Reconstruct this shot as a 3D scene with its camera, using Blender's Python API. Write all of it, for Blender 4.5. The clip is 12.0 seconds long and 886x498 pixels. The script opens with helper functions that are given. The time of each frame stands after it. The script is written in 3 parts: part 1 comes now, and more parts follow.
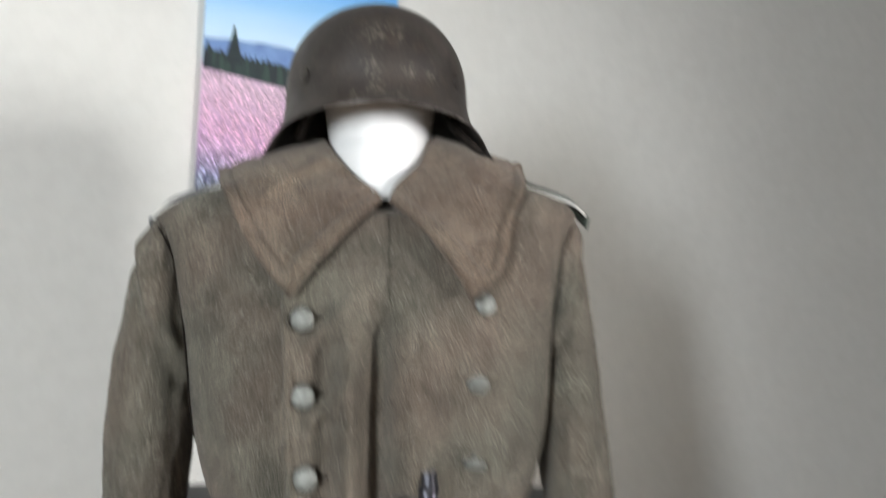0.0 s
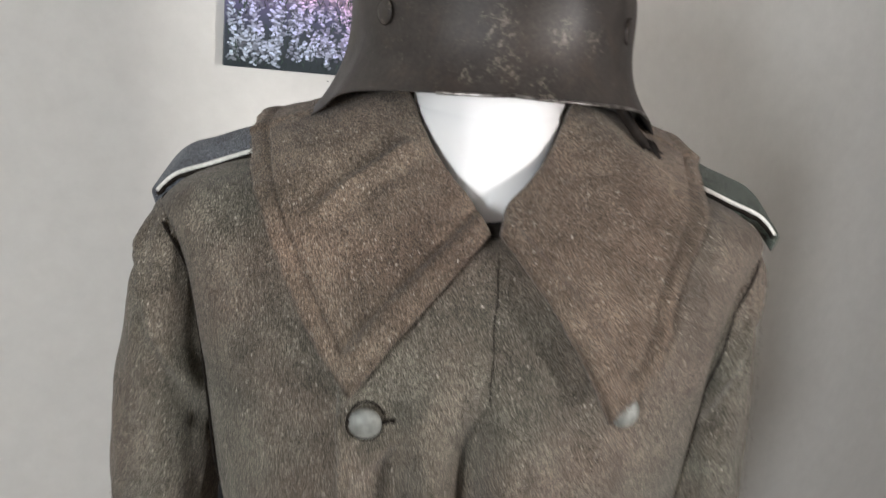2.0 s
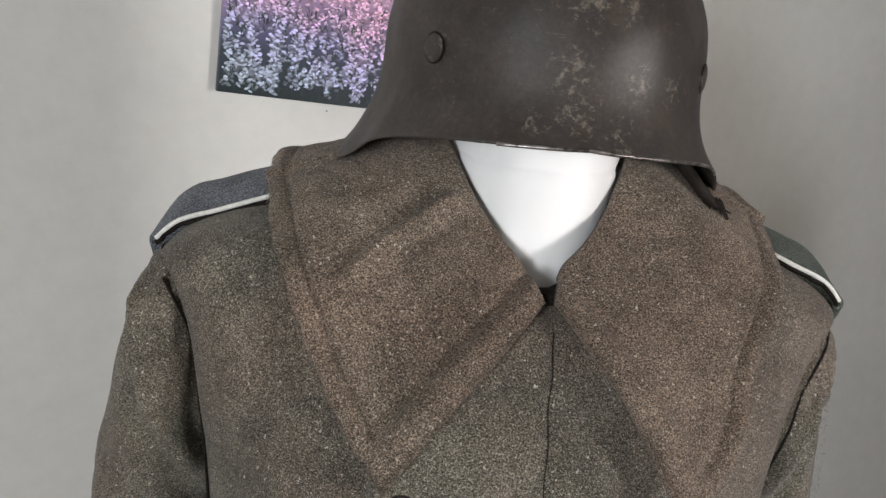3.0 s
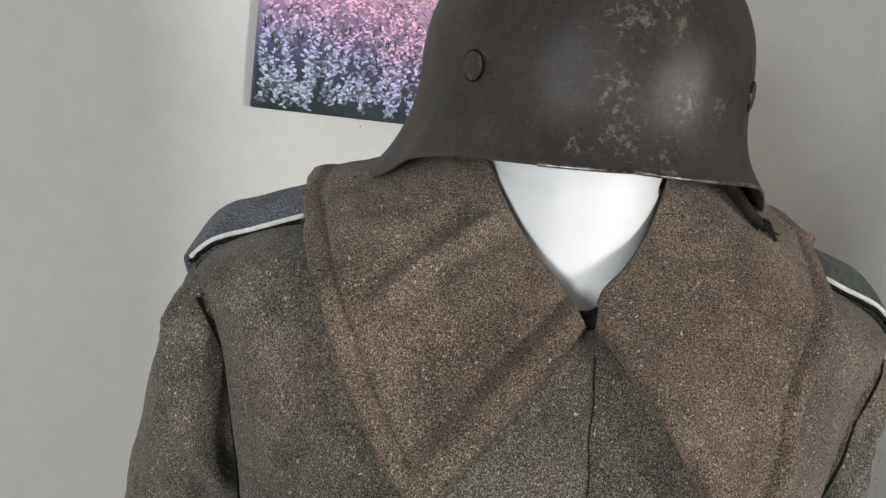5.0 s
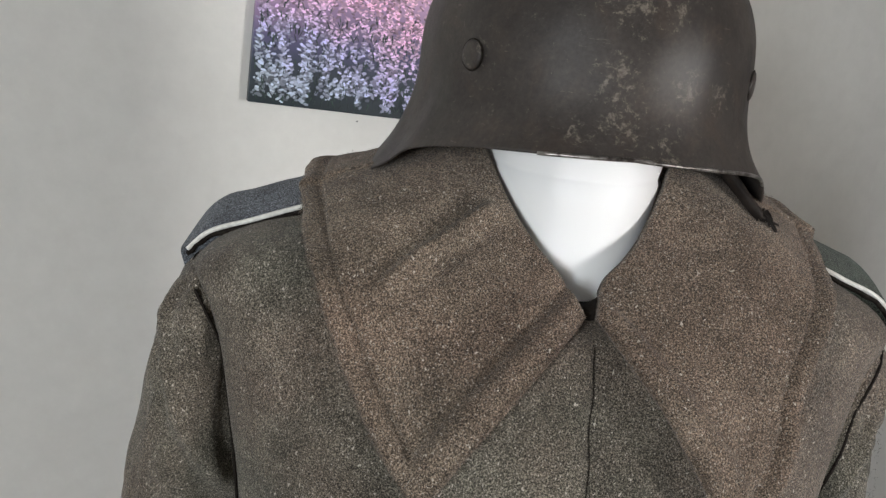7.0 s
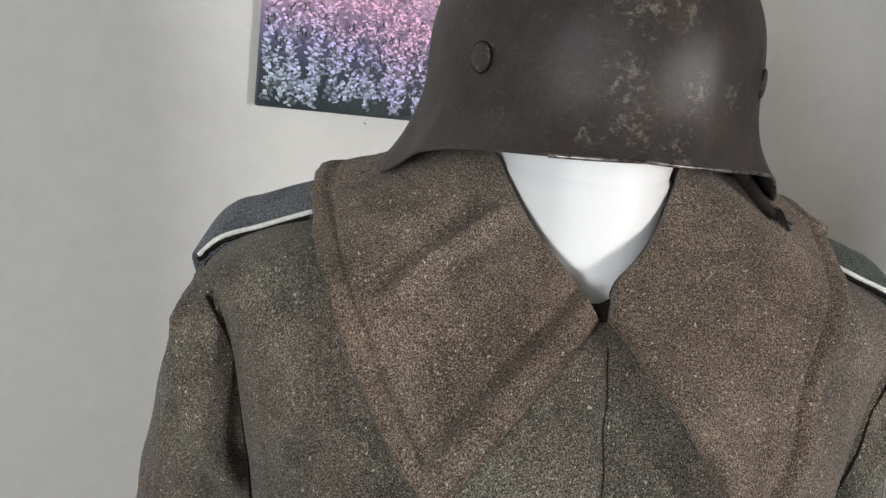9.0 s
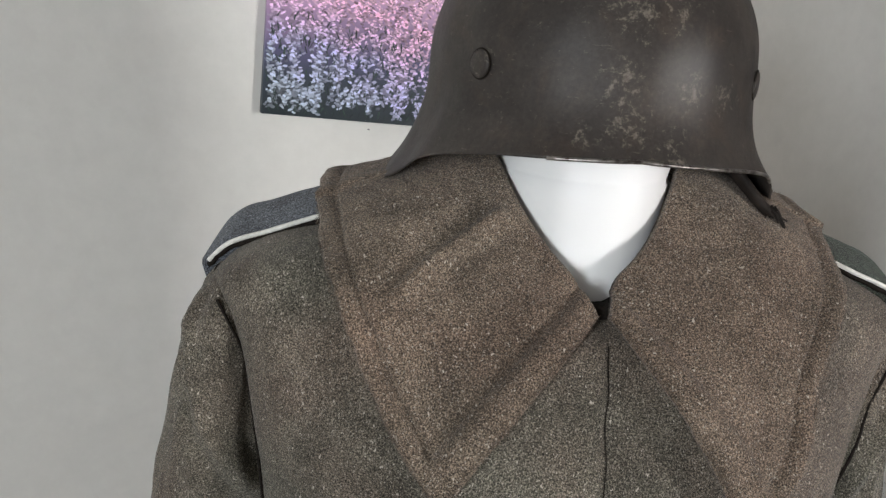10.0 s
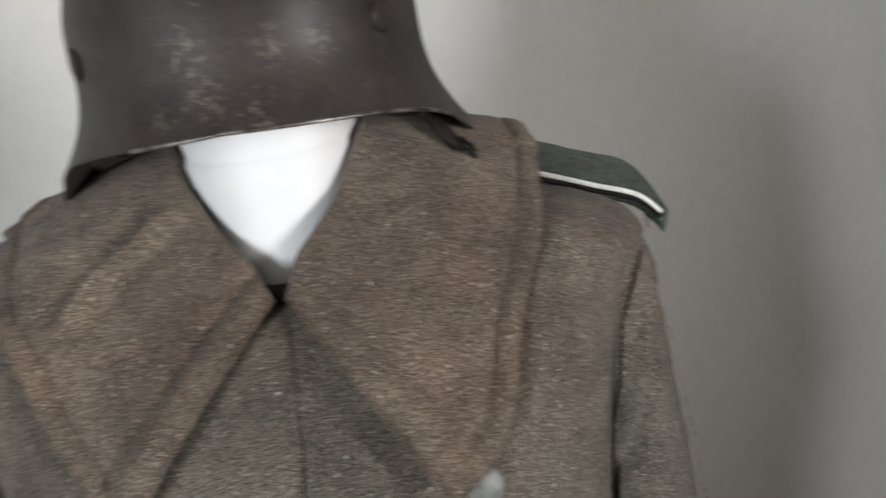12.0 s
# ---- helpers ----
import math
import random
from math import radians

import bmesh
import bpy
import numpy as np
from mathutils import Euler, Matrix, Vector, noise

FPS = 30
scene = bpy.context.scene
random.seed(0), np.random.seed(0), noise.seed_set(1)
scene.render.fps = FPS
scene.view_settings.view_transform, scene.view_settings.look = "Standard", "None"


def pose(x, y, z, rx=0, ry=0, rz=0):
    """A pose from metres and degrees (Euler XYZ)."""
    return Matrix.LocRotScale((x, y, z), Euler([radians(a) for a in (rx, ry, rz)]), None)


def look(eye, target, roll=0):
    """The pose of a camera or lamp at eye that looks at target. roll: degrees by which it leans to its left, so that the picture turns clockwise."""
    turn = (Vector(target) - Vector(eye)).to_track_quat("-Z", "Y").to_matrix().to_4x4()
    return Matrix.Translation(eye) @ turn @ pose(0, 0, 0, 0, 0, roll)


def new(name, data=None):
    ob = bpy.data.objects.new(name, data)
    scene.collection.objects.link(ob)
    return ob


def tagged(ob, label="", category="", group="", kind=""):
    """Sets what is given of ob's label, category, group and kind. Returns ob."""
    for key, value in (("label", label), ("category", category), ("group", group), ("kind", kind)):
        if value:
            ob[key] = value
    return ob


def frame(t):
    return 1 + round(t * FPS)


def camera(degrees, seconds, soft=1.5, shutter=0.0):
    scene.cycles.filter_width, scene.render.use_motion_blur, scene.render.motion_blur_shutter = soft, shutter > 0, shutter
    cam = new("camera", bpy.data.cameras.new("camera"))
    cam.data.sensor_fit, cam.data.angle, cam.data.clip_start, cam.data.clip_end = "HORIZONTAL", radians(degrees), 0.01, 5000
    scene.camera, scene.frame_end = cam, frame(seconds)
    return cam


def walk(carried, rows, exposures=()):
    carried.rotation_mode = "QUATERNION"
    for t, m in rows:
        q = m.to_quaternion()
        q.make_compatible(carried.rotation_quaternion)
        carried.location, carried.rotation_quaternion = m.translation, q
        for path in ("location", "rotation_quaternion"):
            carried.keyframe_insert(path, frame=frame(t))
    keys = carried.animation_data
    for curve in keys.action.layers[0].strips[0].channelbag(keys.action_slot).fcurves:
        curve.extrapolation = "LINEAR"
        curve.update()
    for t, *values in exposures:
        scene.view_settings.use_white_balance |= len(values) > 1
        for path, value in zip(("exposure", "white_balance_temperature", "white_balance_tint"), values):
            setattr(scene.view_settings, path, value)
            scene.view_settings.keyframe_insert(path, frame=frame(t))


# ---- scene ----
cam = camera(61.7, 12.0, soft=1.4, shutter=0.5)
PATH = [
    (0, (0.01, -0.91, 1.345), (0.181, 1.076, 1.513), 1.7),
    (0.2, (0.023, -0.859, 1.365), (0.095, 1.117, 1.666), 1.1),
    (0.3, (0.021, -0.843, 1.378), (0.117, 1.138, 1.638), 0.7),
    (0.5, (0.011, -0.807, 1.437), (0.079, 1.191, 1.374), 2.2),
    (0.7, (0.007, -0.815, 1.541), (0.009, 1.145, 1.142), 0.6),
    (0.8, (0.009, -0.803, 1.569), (-0.056, 1.144, 1.116), -0.9),
    (1, (-0.006, -0.803, 1.615), (0.079, 1.125, 1.088), -1.4),
    (1.2, (-0.018, -0.779, 1.623), (0.189, 1.114, 1.01), 2.3),
    (1.5, (-0.032, -0.722, 1.621), (0.124, 1.167, 0.984), 4.7),
    (2, (-0.056, -0.609, 1.622), (0.063, 1.29, 1.008), 7.6),
    (2.5, (-0.11, -0.529, 1.626), (0.157, 1.374, 1.073), 9.4),
    (3, (-0.107, -0.532, 1.622), (0.089, 1.383, 1.077), 9.5),
    (5, (-0.112, -0.519, 1.624), (0.001, 1.407, 1.098), 9.2),
    (5.5, (-0.111, -0.515, 1.622), (-0.01, 1.411, 1.092), 9.8),
    (6, (-0.11, -0.513, 1.621), (-0.013, 1.412, 1.086), 9.2),
    (6.5, (-0.108, -0.512, 1.621), (-0.007, 1.412, 1.084), 9.2),
    (7, (-0.113, -0.518, 1.618), (0.011, 1.407, 1.09), 9.2),
    (9, (-0.115, -0.516, 1.62), (-0.013, 1.409, 1.087), 8.3),
    (9.5, (-0.112, -0.525, 1.622), (-0.047, 1.407, 1.106), 7.4),
    (10, (-0.114, -0.529, 1.622), (-0.028, 1.399, 1.098), 7.3),
    (10.5, (-0.105, -0.528, 1.624), (-0.025, 1.403, 1.108), 6.8),
    (11, (-0.078, -0.53, 1.631), (-0.026, 1.406, 1.133), 5.6),
    (11.2, (-0.045, -0.528, 1.631), (-0.019, 1.407, 1.126), 3.8),
    (11.5, (0.021, -0.516, 1.631), (-0.041, 1.407, 1.082), -2.3),
    (11.6, (0.044, -0.515, 1.632), (-0.037, 1.402, 1.065), -3.5),
    (12, (0.124, -0.498, 1.617), (0.086, 1.413, 1.026), -6.6),
]
EXPOSURES = [  # seconds, stops, white balance and tint
    (0, 0.04, 6350, 9), (0.2, 0.00, 6200, 7), (0.5, -0.26, 6250, 8), (0.8, -0.22, 6400, 10), (1.2, -0.14, 6500, 11), (1.5, 0.10, 6450, 11),
    (2.0, -0.10, 6500, 12), (2.5, -0.30, 6500, 12), (5, -0.37, 6400, 10), (10.8, -0.36, 6400, 10), (11.6, -0.36, 6400, 10), (12, -0.36, 6300, 10)]
walk(cam, [(t, look(eye, target, roll)) for t, eye, target, roll in PATH], EXPOSURES)

# ---------------------------------------------------------------- world and light
# The room's frame: x along the back wall, y into it.
ROOM = Matrix.Translation((-0.353, 0.554, 0)) @ Matrix.Rotation(radians(20), 4, "Z")
X0, X1, Y0, Y1, HIGH = -3.2, 3.2, -4.2, 0.0, 2.5
LEFT_WIN = (-4.0, -3.35, 0.75, 2.25)     # y0, y1, z0, z1 in the left wall
FRONT_WIN = (2.05, 3.1, 1.05, 2.35)      # x0, x1, z0, z1 in the wall behind the camera

world = bpy.data.worlds.new("sky")
scene.world = world
world.use_nodes = True
wn = world.node_tree.nodes
sky = wn.new("ShaderNodeTexSky")
sky.sky_type = "NISHITA"
sky.sun_disc = False
sky.sun_elevation, sky.sun_rotation = radians(35), radians(200)
wn["Background"].inputs["Strength"].default_value = 0.08
world.node_tree.links.new(sky.outputs[0], wn["Background"].inputs["Color"])


def window_light(name, x, y, z, aim, w, h, watts, colour, spread=180):
    data = bpy.data.lights.new(name, "AREA")
    data.shape, data.size, data.size_y = "RECTANGLE", w, h
    data.energy, data.color = watts, colour
    data.spread = radians(spread)   # below 180 the beam is narrowed artificially, to keep it off the wall's right
    ob = new(name, data)
    a, b = ROOM @ Vector((x, y, z)), ROOM @ Vector(aim)
    ob.matrix_world = look(a, b)
    return ob


window_light("window_light", X0 + 0.03, sum(LEFT_WIN[:2]) / 2, 1.5, (0.1, -0.7, 1.5), 0.5, 1.4, 160, (0.92, 0.97, 1.0))
window_light("window_light", sum(FRONT_WIN[:2]) / 2, Y0 + 0.03, 1.75, (-0.9, 0.0, 1.45), 0.9, 1.15, 14, (1.0, 0.965, 0.945), 48)


# ---------------------------------------------------------------- materials
class Mat:
    """A small wrapper round a node material."""

    def __init__(self, name, rough=0.8, metal=0.0, spec=0.5):
        self.m = bpy.data.materials.new(name)
        self.m.use_nodes = True
        self.n, self.l = self.m.node_tree.nodes, self.m.node_tree.links
        self.b = self.n["Principled BSDF"]
        self.set("Roughness", rough), self.set("Metallic", metal), self.set("Specular IOR Level", spec)
        self.co = self.n.new("ShaderNodeTexCoord").outputs["Object"]

    def set(self, key, v):
        if isinstance(v, (int, float, tuple)):
            self.b.inputs[key].default_value = (*v, 1) if isinstance(v, tuple) else v
        else:
            self.l.new(v, self.b.inputs[key])

    def node(self, kind, **given):
        nd = self.n.new(kind)
        for k, v in given.items():
            s = nd.inputs[k.replace("_", " ")]
            if isinstance(v, (int, float, tuple)):
                s.default_value = v
            else:
                self.l.new(v, s)
        return nd

    def noise(self, scale, detail=4, rough=0.55, vec=None, warp=0.0):
        nd = self.node("ShaderNodeTexNoise", Scale=scale, Detail=detail, Roughness=rough, Distortion=warp, Vector=vec or self.co)
        return nd.outputs["Fac"]

    def voronoi(self, scale, vec=None, out="Distance"):
        return self.node("ShaderNodeTexVoronoi", Scale=scale, Vector=vec or self.co).outputs[out]

    def stretch(self, x, y, z):
        nd = self.node("ShaderNodeMapping", Vector=self.co)
        nd.inputs["Scale"].default_value = (x, y, z)
        return nd.outputs[0]

    def ramp(self, fac, stops):
        nd = self.n.new("ShaderNodeValToRGB")
        el = nd.color_ramp.elements
        while len(el) < len(stops):
            el.new(0.5)
        for e, (p, c) in zip(el, stops):
            e.position = p
            e.color = (*c, 1) if isinstance(c, tuple) else (c, c, c, 1)
        self.l.new(fac, nd.inputs[0])
        return nd.outputs[0]

    def mix(self, fac, a, b, how="MIX"):
        nd = self.n.new("ShaderNodeMix")
        nd.data_type, nd.blend_type = "RGBA", how
        for s, v in ((nd.inputs[0], fac), (nd.inputs[6], a), (nd.inputs[7], b)):
            if isinstance(v, (int, float)):
                s.default_value = v
            elif isinstance(v, tuple):
                s.default_value = (*v, 1)
            else:
                self.l.new(v, s)
        return nd.outputs[2]

    def math(self, how, a, b=0.0):
        nd = self.n.new("ShaderNodeMath")
        nd.operation = how
        for s, v in zip(nd.inputs, (a, b)):
            if isinstance(v, (int, float)):
                s.default_value = v
            else:
                self.l.new(v, s)
        return nd.outputs[0]

    def spot(self, x, y, z, r, soft=0.6):
        """1 near a place on the surface, falling to 0 at r metres."""
        d = self.n.new("ShaderNodeVectorMath")
        d.operation = "DISTANCE"
        self.l.new(self.co, d.inputs[0])
        d.inputs[1].default_value = (x, y, z)
        nd = self.node("ShaderNodeMapRange", Value=d.outputs["Value"])
        nd.inputs["From Min"].default_value, nd.inputs["From Max"].default_value = r * (1 - soft), r
        nd.inputs["To Min"].default_value, nd.inputs["To Max"].default_value = 1, 0
        return nd.outputs[0]

    def bump(self, height, strength=0.3, dist=0.001):
        nd = self.node("ShaderNodeBump", Height=height)
        nd.inputs["Strength"].default_value, nd.inputs["Distance"].default_value = strength, dist
        if self.b.inputs["Normal"].links:
            self.l.new(self.b.inputs["Normal"].links[0].from_socket, nd.inputs["Normal"])
        self.l.new(nd.outputs[0], self.b.inputs["Normal"])
        return self


def wool(name, brown, green, fleck=(0.43, 0.39, 0.335)):
    m = Mat(name, 0.95, spec=0.15)
    broad = m.ramp(m.noise(7, 3), [(0.38, brown), (0.62, green)])
    felt = m.ramp(m.noise(1080, 2, 0.75), [(0.36, 0.11), (0.51, 0.68), (0.66, 2.1)])
    col = m.mix(1.0, broad, felt, "MULTIPLY")
    worn = m.ramp(m.noise(45, 5, 0.7), [(0.35, 0.78), (0.7, 1.22)])
    col = m.mix(1.0, col, worn, "MULTIPLY")
    hairs = m.ramp(m.noise(1000, 1, 0.6, m.stretch(1, 1, 0.6)), [(0.63, 0.0), (0.69, 1.0)])
    col = m.mix(m.math("MULTIPLY", hairs, 0.58), col, tuple(1.1 * c for c in fleck))
    stain = m.ramp(m.noise(16, 4, 0.6), [(0.34, 0.74), (0.66, 1.18)])
    col = m.mix(1.0, col, stain, "MULTIPLY")
    lint = m.ramp(m.noise(430, 1, 0.5, m.stretch(1, 1, 0.7)), [(0.715, 0.0), (0.74, 1.0)])
    col = m.mix(m.math("MULTIPLY", lint, 0.7), col, tuple(1.25 * c for c in fleck))
    m.set("Base Color", col)
    m.set("Sheen Weight", 0.12)
    m.set("Sheen Roughness", 0.5)
    m.bump(m.noise(800, 3, 0.7), 0.8, 0.0012)
    m.bump(m.noise(70, 4), 0.5, 0.004)
    return m.m


COAT = wool("field_wool", (0.156, 0.124, 0.097), (0.128, 0.118, 0.093))
COLLAR = wool("collar_wool", (0.176, 0.128, 0.095), (0.157, 0.124, 0.093))
STRAP_WOOL = wool("strap_wool", (0.122, 0.132, 0.148), (0.113, 0.123, 0.137), (0.28, 0.29, 0.32))
STRAP_GREEN = wool("strap_wool_green", (0.085, 0.105, 0.085), (0.08, 0.095, 0.08), (0.22, 0.24, 0.2))

m = Mat("white_piping", 0.8)
m.set("Base Color", m.ramp(m.noise(300, 3), [(0.3, (0.62, 0.61, 0.56)), (0.7, (0.82, 0.81, 0.76))]))
PIPING = m.bump(m.noise(900, 2), 0.4, 0.0006).m

# Dark thread; also colours the shade rings at the buttons and below the piping.
m = Mat("dark_thread_and_shade", 0.9, spec=0.1)
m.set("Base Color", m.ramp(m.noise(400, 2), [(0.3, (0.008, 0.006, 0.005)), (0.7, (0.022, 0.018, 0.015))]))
THREAD_SHADE = m.m

m = Mat("button_zinc", 0.55, 0.35)
m.set("Base Color", m.ramp(m.noise(160, 4), [(0.3, (0.15, 0.155, 0.14)), (0.7, (0.26, 0.27, 0.25))]))
BUTTON = m.bump(m.noise(500, 3), 0.5, 0.0008).m

m = Mat("mannequin_white", 0.45, spec=0.4)
m.set("Base Color", m.ramp(m.noise(9, 4), [(0.3, (0.85, 0.85, 0.84)), (0.7, (0.89, 0.89, 0.88))]))
WHITE = m.bump(m.noise(120, 2), 0.08, 0.001).m

# The helmet's worn field paint: rusty brown grey, scuffed patches on the brow.
m = Mat("worn_helmet_paint", 0.5, 0.0, 0.25)
base = m.ramp(m.noise(14, 6, 0.65), [(0.3, (0.020, 0.017, 0.0155)), (0.5, (0.036, 0.031, 0.0275)), (0.72, (0.058, 0.049, 0.043))])
rust = m.ramp(m.noise(38, 6, 0.7, warp=0.6), [(0.50, 0.0), (0.72, 1.0)])
base = m.mix(m.math("MULTIPLY", rust, 0.42), base, (0.068, 0.048, 0.035))
SCUFFS = ((-0.006, -0.135, 0.114, 0.022, 1.0), (0.003, -0.135, 0.092, 0.020, 1.0), (-0.002, -0.125, 0.157, 0.026, 1.0), (0.022, -0.120, 0.162, 0.022, 0.9), (0.038, -0.127, 0.116, 0.020, 0.85),
          (0.064, -0.111, 0.114, 0.016, 0.9), (-0.023, -0.132, 0.081, 0.014, 0.9), (0.027, -0.131, 0.078, 0.022, 0.8), (-0.03, -0.13, 0.16, 0.03, 0.45), (-0.086, -0.088, 0.114, 0.018, 0.55))
near = 0.0
for sx, sy, sz, sr, sw in SCUFFS:
    near = m.math("MAXIMUM", near, m.math("MULTIPLY", m.spot(sx, sy, sz, sr, 0.9), sw))
flake = m.math("ADD", m.noise(170, 8, 0.82, warp=0.3), m.math("MULTIPLY", near, 0.15))
flake = m.ramp(flake, [(0.60, 0.0), (0.70, 1.0)])
base = m.mix(m.math("MULTIPLY", flake, 0.55), base, (0.24, 0.21, 0.17))
speck = m.ramp(m.noise(230, 6, 0.85, warp=0.4), [(0.65, 0.0), (0.69, 1.0)])
base = m.mix(m.math("MULTIPLY", speck, 0.4), base, (0.26, 0.22, 0.17))
grit = m.ramp(m.noise(330, 4, 0.75), [(0.3, 0.78), (0.5, 1.0), (0.7, 1.25)])
base = m.mix(1.0, base, grit, "MULTIPLY")
scratch = m.ramp(m.noise(60, 3, 0.6, m.stretch(1.0, 1.0, 9.0), 0.3), [(0.70, 0.0), (0.73, 1.0)])
base = m.mix(m.math("MULTIPLY", scratch, 0.35), base, (0.20, 0.17, 0.14))
m.set("Base Color", base)
rubbed = m.math("MULTIPLY", m.spot(0.05, -0.12, 0.135, 0.065, 0.8), 0.08)   # polished by handling
m.set("Roughness", m.math("SUBTRACT", m.ramp(m.noise(30, 5, 0.7), [(0.3, 0.44), (0.7, 0.58)]), rubbed))
m.bump(m.noise(260, 5, 0.7), 0.25, 0.0008)
HELMET = m.bump(m.noise(18, 3), 0.12, 0.004).m

m = Mat("dark_leather", 0.7, spec=0.2)
m.set("Base Color", m.ramp(m.noise(60, 5), [(0.3, (0.008, 0.006, 0.005)), (0.7, (0.028, 0.021, 0.017))]))
LINER = m.bump(m.noise(220, 4), 0.4, 0.001).m

m = Mat("black_leather", 0.5, spec=0.3)
m.set("Base Color", m.ramp(m.noise(50, 5), [(0.3, (0.006, 0.006, 0.008)), (0.7, (0.016, 0.016, 0.020))]))
BLACK = m.bump(m.noise(300, 4), 0.3, 0.0008).m

m = Mat("gun_metal", 0.32, 0.9)
m.set("Base Color", m.ramp(m.noise(90, 4), [(0.3, (0.05, 0.05, 0.06)), (0.7, (0.14, 0.14, 0.16))]))
STEEL = m.m

m = Mat("off_white_mark", 0.7)
m.set("Base Color", m.ramp(m.noise(200, 2), [(0.3, (0.45, 0.45, 0.45)), (0.7, (0.65, 0.65, 0.66))]))
MARK = m.m

m = Mat("painted_wall", 0.85, spec=0.25)
tone = m.ramp(m.noise(1.3, 4), [(0.3, (0.62, 0.612, 0.578)), (0.7, (0.66, 0.652, 0.616))])
m.set("Base Color", m.mix(1.0, tone, m.ramp(m.noise(28, 5, 0.7), [(0.3, 0.96), (0.7, 1.03)]), "MULTIPLY"))
m.bump(m.noise(230, 3), 0.12, 0.001)
WALL = m.bump(m.noise(9, 3), 0.05, 0.01).m

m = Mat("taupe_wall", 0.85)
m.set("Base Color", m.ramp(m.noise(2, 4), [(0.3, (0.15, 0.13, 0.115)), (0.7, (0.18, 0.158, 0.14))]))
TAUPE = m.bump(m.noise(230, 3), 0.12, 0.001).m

m = Mat("white_ceiling", 0.9)
m.set("Base Color", m.ramp(m.noise(3, 4), [(0.3, (0.60, 0.58, 0.55)), (0.7, (0.66, 0.64, 0.61))]))
CEIL = m.bump(m.noise(150, 3), 0.1, 0.001).m

m = Mat("oak_floor", 0.5)
m.set("Base Color", m.ramp(m.noise(6, 6, 0.6, m.stretch(0.3, 6, 1)), [(0.3, (0.16, 0.10, 0.06)), (0.7, (0.28, 0.19, 0.12))]))
FLOOR = m.m

m = Mat("frame_white", 0.4)
m.set("Base Color", m.ramp(m.noise(20, 3), [(0.3, (0.74, 0.74, 0.73)), (0.7, (0.80, 0.80, 0.79))]))
FRAME = m.m

m = Mat("pane_glass", 0.02)
m.set("Transmission Weight", 1.0)
m.set("Base Color", (0.98, 0.99, 0.99))
GLASS = m.m


# ---------------------------------------------------------------- mesh tools
def part(name, bm, material, parent=None, label="", smooth=True):
    """Links a bmesh as one mesh object, under a thing or a part."""
    bmesh.ops.recalc_face_normals(bm, faces=bm.faces)
    me = bpy.data.meshes.new(name)
    bm.to_mesh(me)
    bm.free()
    me.materials.append(material)
    if smooth:
        me.polygons.foreach_set("use_smooth", [True] * len(me.polygons))
    ob = new(name, me)
    if parent:
        ob.parent = parent
    if label:
        tagged(ob, label)
    return ob


def grid(rows, close_u=False, close_v=False, bm=None, m=None):
    """Quads over rows of points (v by u)."""
    bm = bm or bmesh.new()
    vs = [[bm.verts.new(m @ Vector(p) if m else p) for p in r] for r in rows]
    nv, nu = len(vs), len(vs[0])
    for j in range(nv if close_v else nv - 1):
        for i in range(nu if close_u else nu - 1):
            a, b = vs[j][i], vs[j][(i + 1) % nu]
            c, d = vs[(j + 1) % nv][(i + 1) % nu], vs[(j + 1) % nv][i]
            bm.faces.new((a, b, c, d))
    return bm, vs


def box(x0, x1, y0, y1, z0, z1, m=None, bm=None, bevel=0.0):
    own = bmesh.new()
    bmesh.ops.create_cube(own, size=1)
    own.transform(Matrix.Translation(((x0 + x1) / 2, (y0 + y1) / 2, (z0 + z1) / 2)) @ Matrix.Diagonal((x1 - x0, y1 - y0, z1 - z0, 1)))
    if bevel:
        bmesh.ops.bevel(own, geom=own.edges[:], offset=bevel, segments=3, profile=0.6, affect="EDGES")
    if m:
        own.transform(m)
    if bm is None:
        return own
    me = bpy.data.meshes.new("tmp")
    own.to_mesh(me)
    own.free()
    bm.from_mesh(me)
    bpy.data.meshes.remove(me)
    return bm


def tube(points, radius, n=10, bm=None, flat=1.0, m=None, caps=True):
    """A tube along points; radius is a number or one for each point."""
    pts = [Vector(p) for p in points]
    rad = radius if isinstance(radius, (list, tuple)) else [radius] * len(pts)
    rows = []
    for i, p in enumerate(pts):
        d = (pts[min(i + 1, len(pts) - 1)] - pts[max(i - 1, 0)]).normalized()
        s = d.cross(Vector((0.13, 0.2, 0.97)))
        s = (s if s.length > 0.05 else d.cross(Vector((1, 0, 0)))).normalized()
        t = d.cross(s)
        rows.append([p + rad[i] * (math.cos(a) * s + flat * math.sin(a) * t) for a in (2 * math.pi * k / n for k in range(n))])
    bm, vs = grid(rows, close_u=True, bm=bm, m=m)
    if caps:
        bm.faces.new(vs[0]), bm.faces.new(vs[-1])
    return bm


def curve(table, x):
    """Smooth interpolation through (x, value...) rows."""
    table = [(r[0], np.array(r[1:], float)) for r in table]
    if x <= table[0][0]:
        return table[0][1]
    if x >= table[-1][0]:
        return table[-1][1]
    for i in range(len(table) - 1):
        (x0, a), (x1, b) = table[i], table[i + 1]
        if x0 <= x <= x1:
            p = table[max(i - 1, 0)]
            q = table[min(i + 2, len(table) - 1)]
            h = x1 - x0
            ma = (b - p[1]) / (x1 - p[0]) * h
            mb = (q[1] - a) / (q[0] - x0) * h
            s = (x - x0) / h
            return (2 * s**3 - 3 * s * s + 1) * a + (s**3 - 2 * s * s + s) * ma + (3 * s * s - 2 * s**3) * b + (s**3 - s * s) * mb
    return table[-1][1]


def step(a, b, x):
    s = min(max((x - a) / (b - a), 0), 1)
    return s * s * (3 - 2 * s)


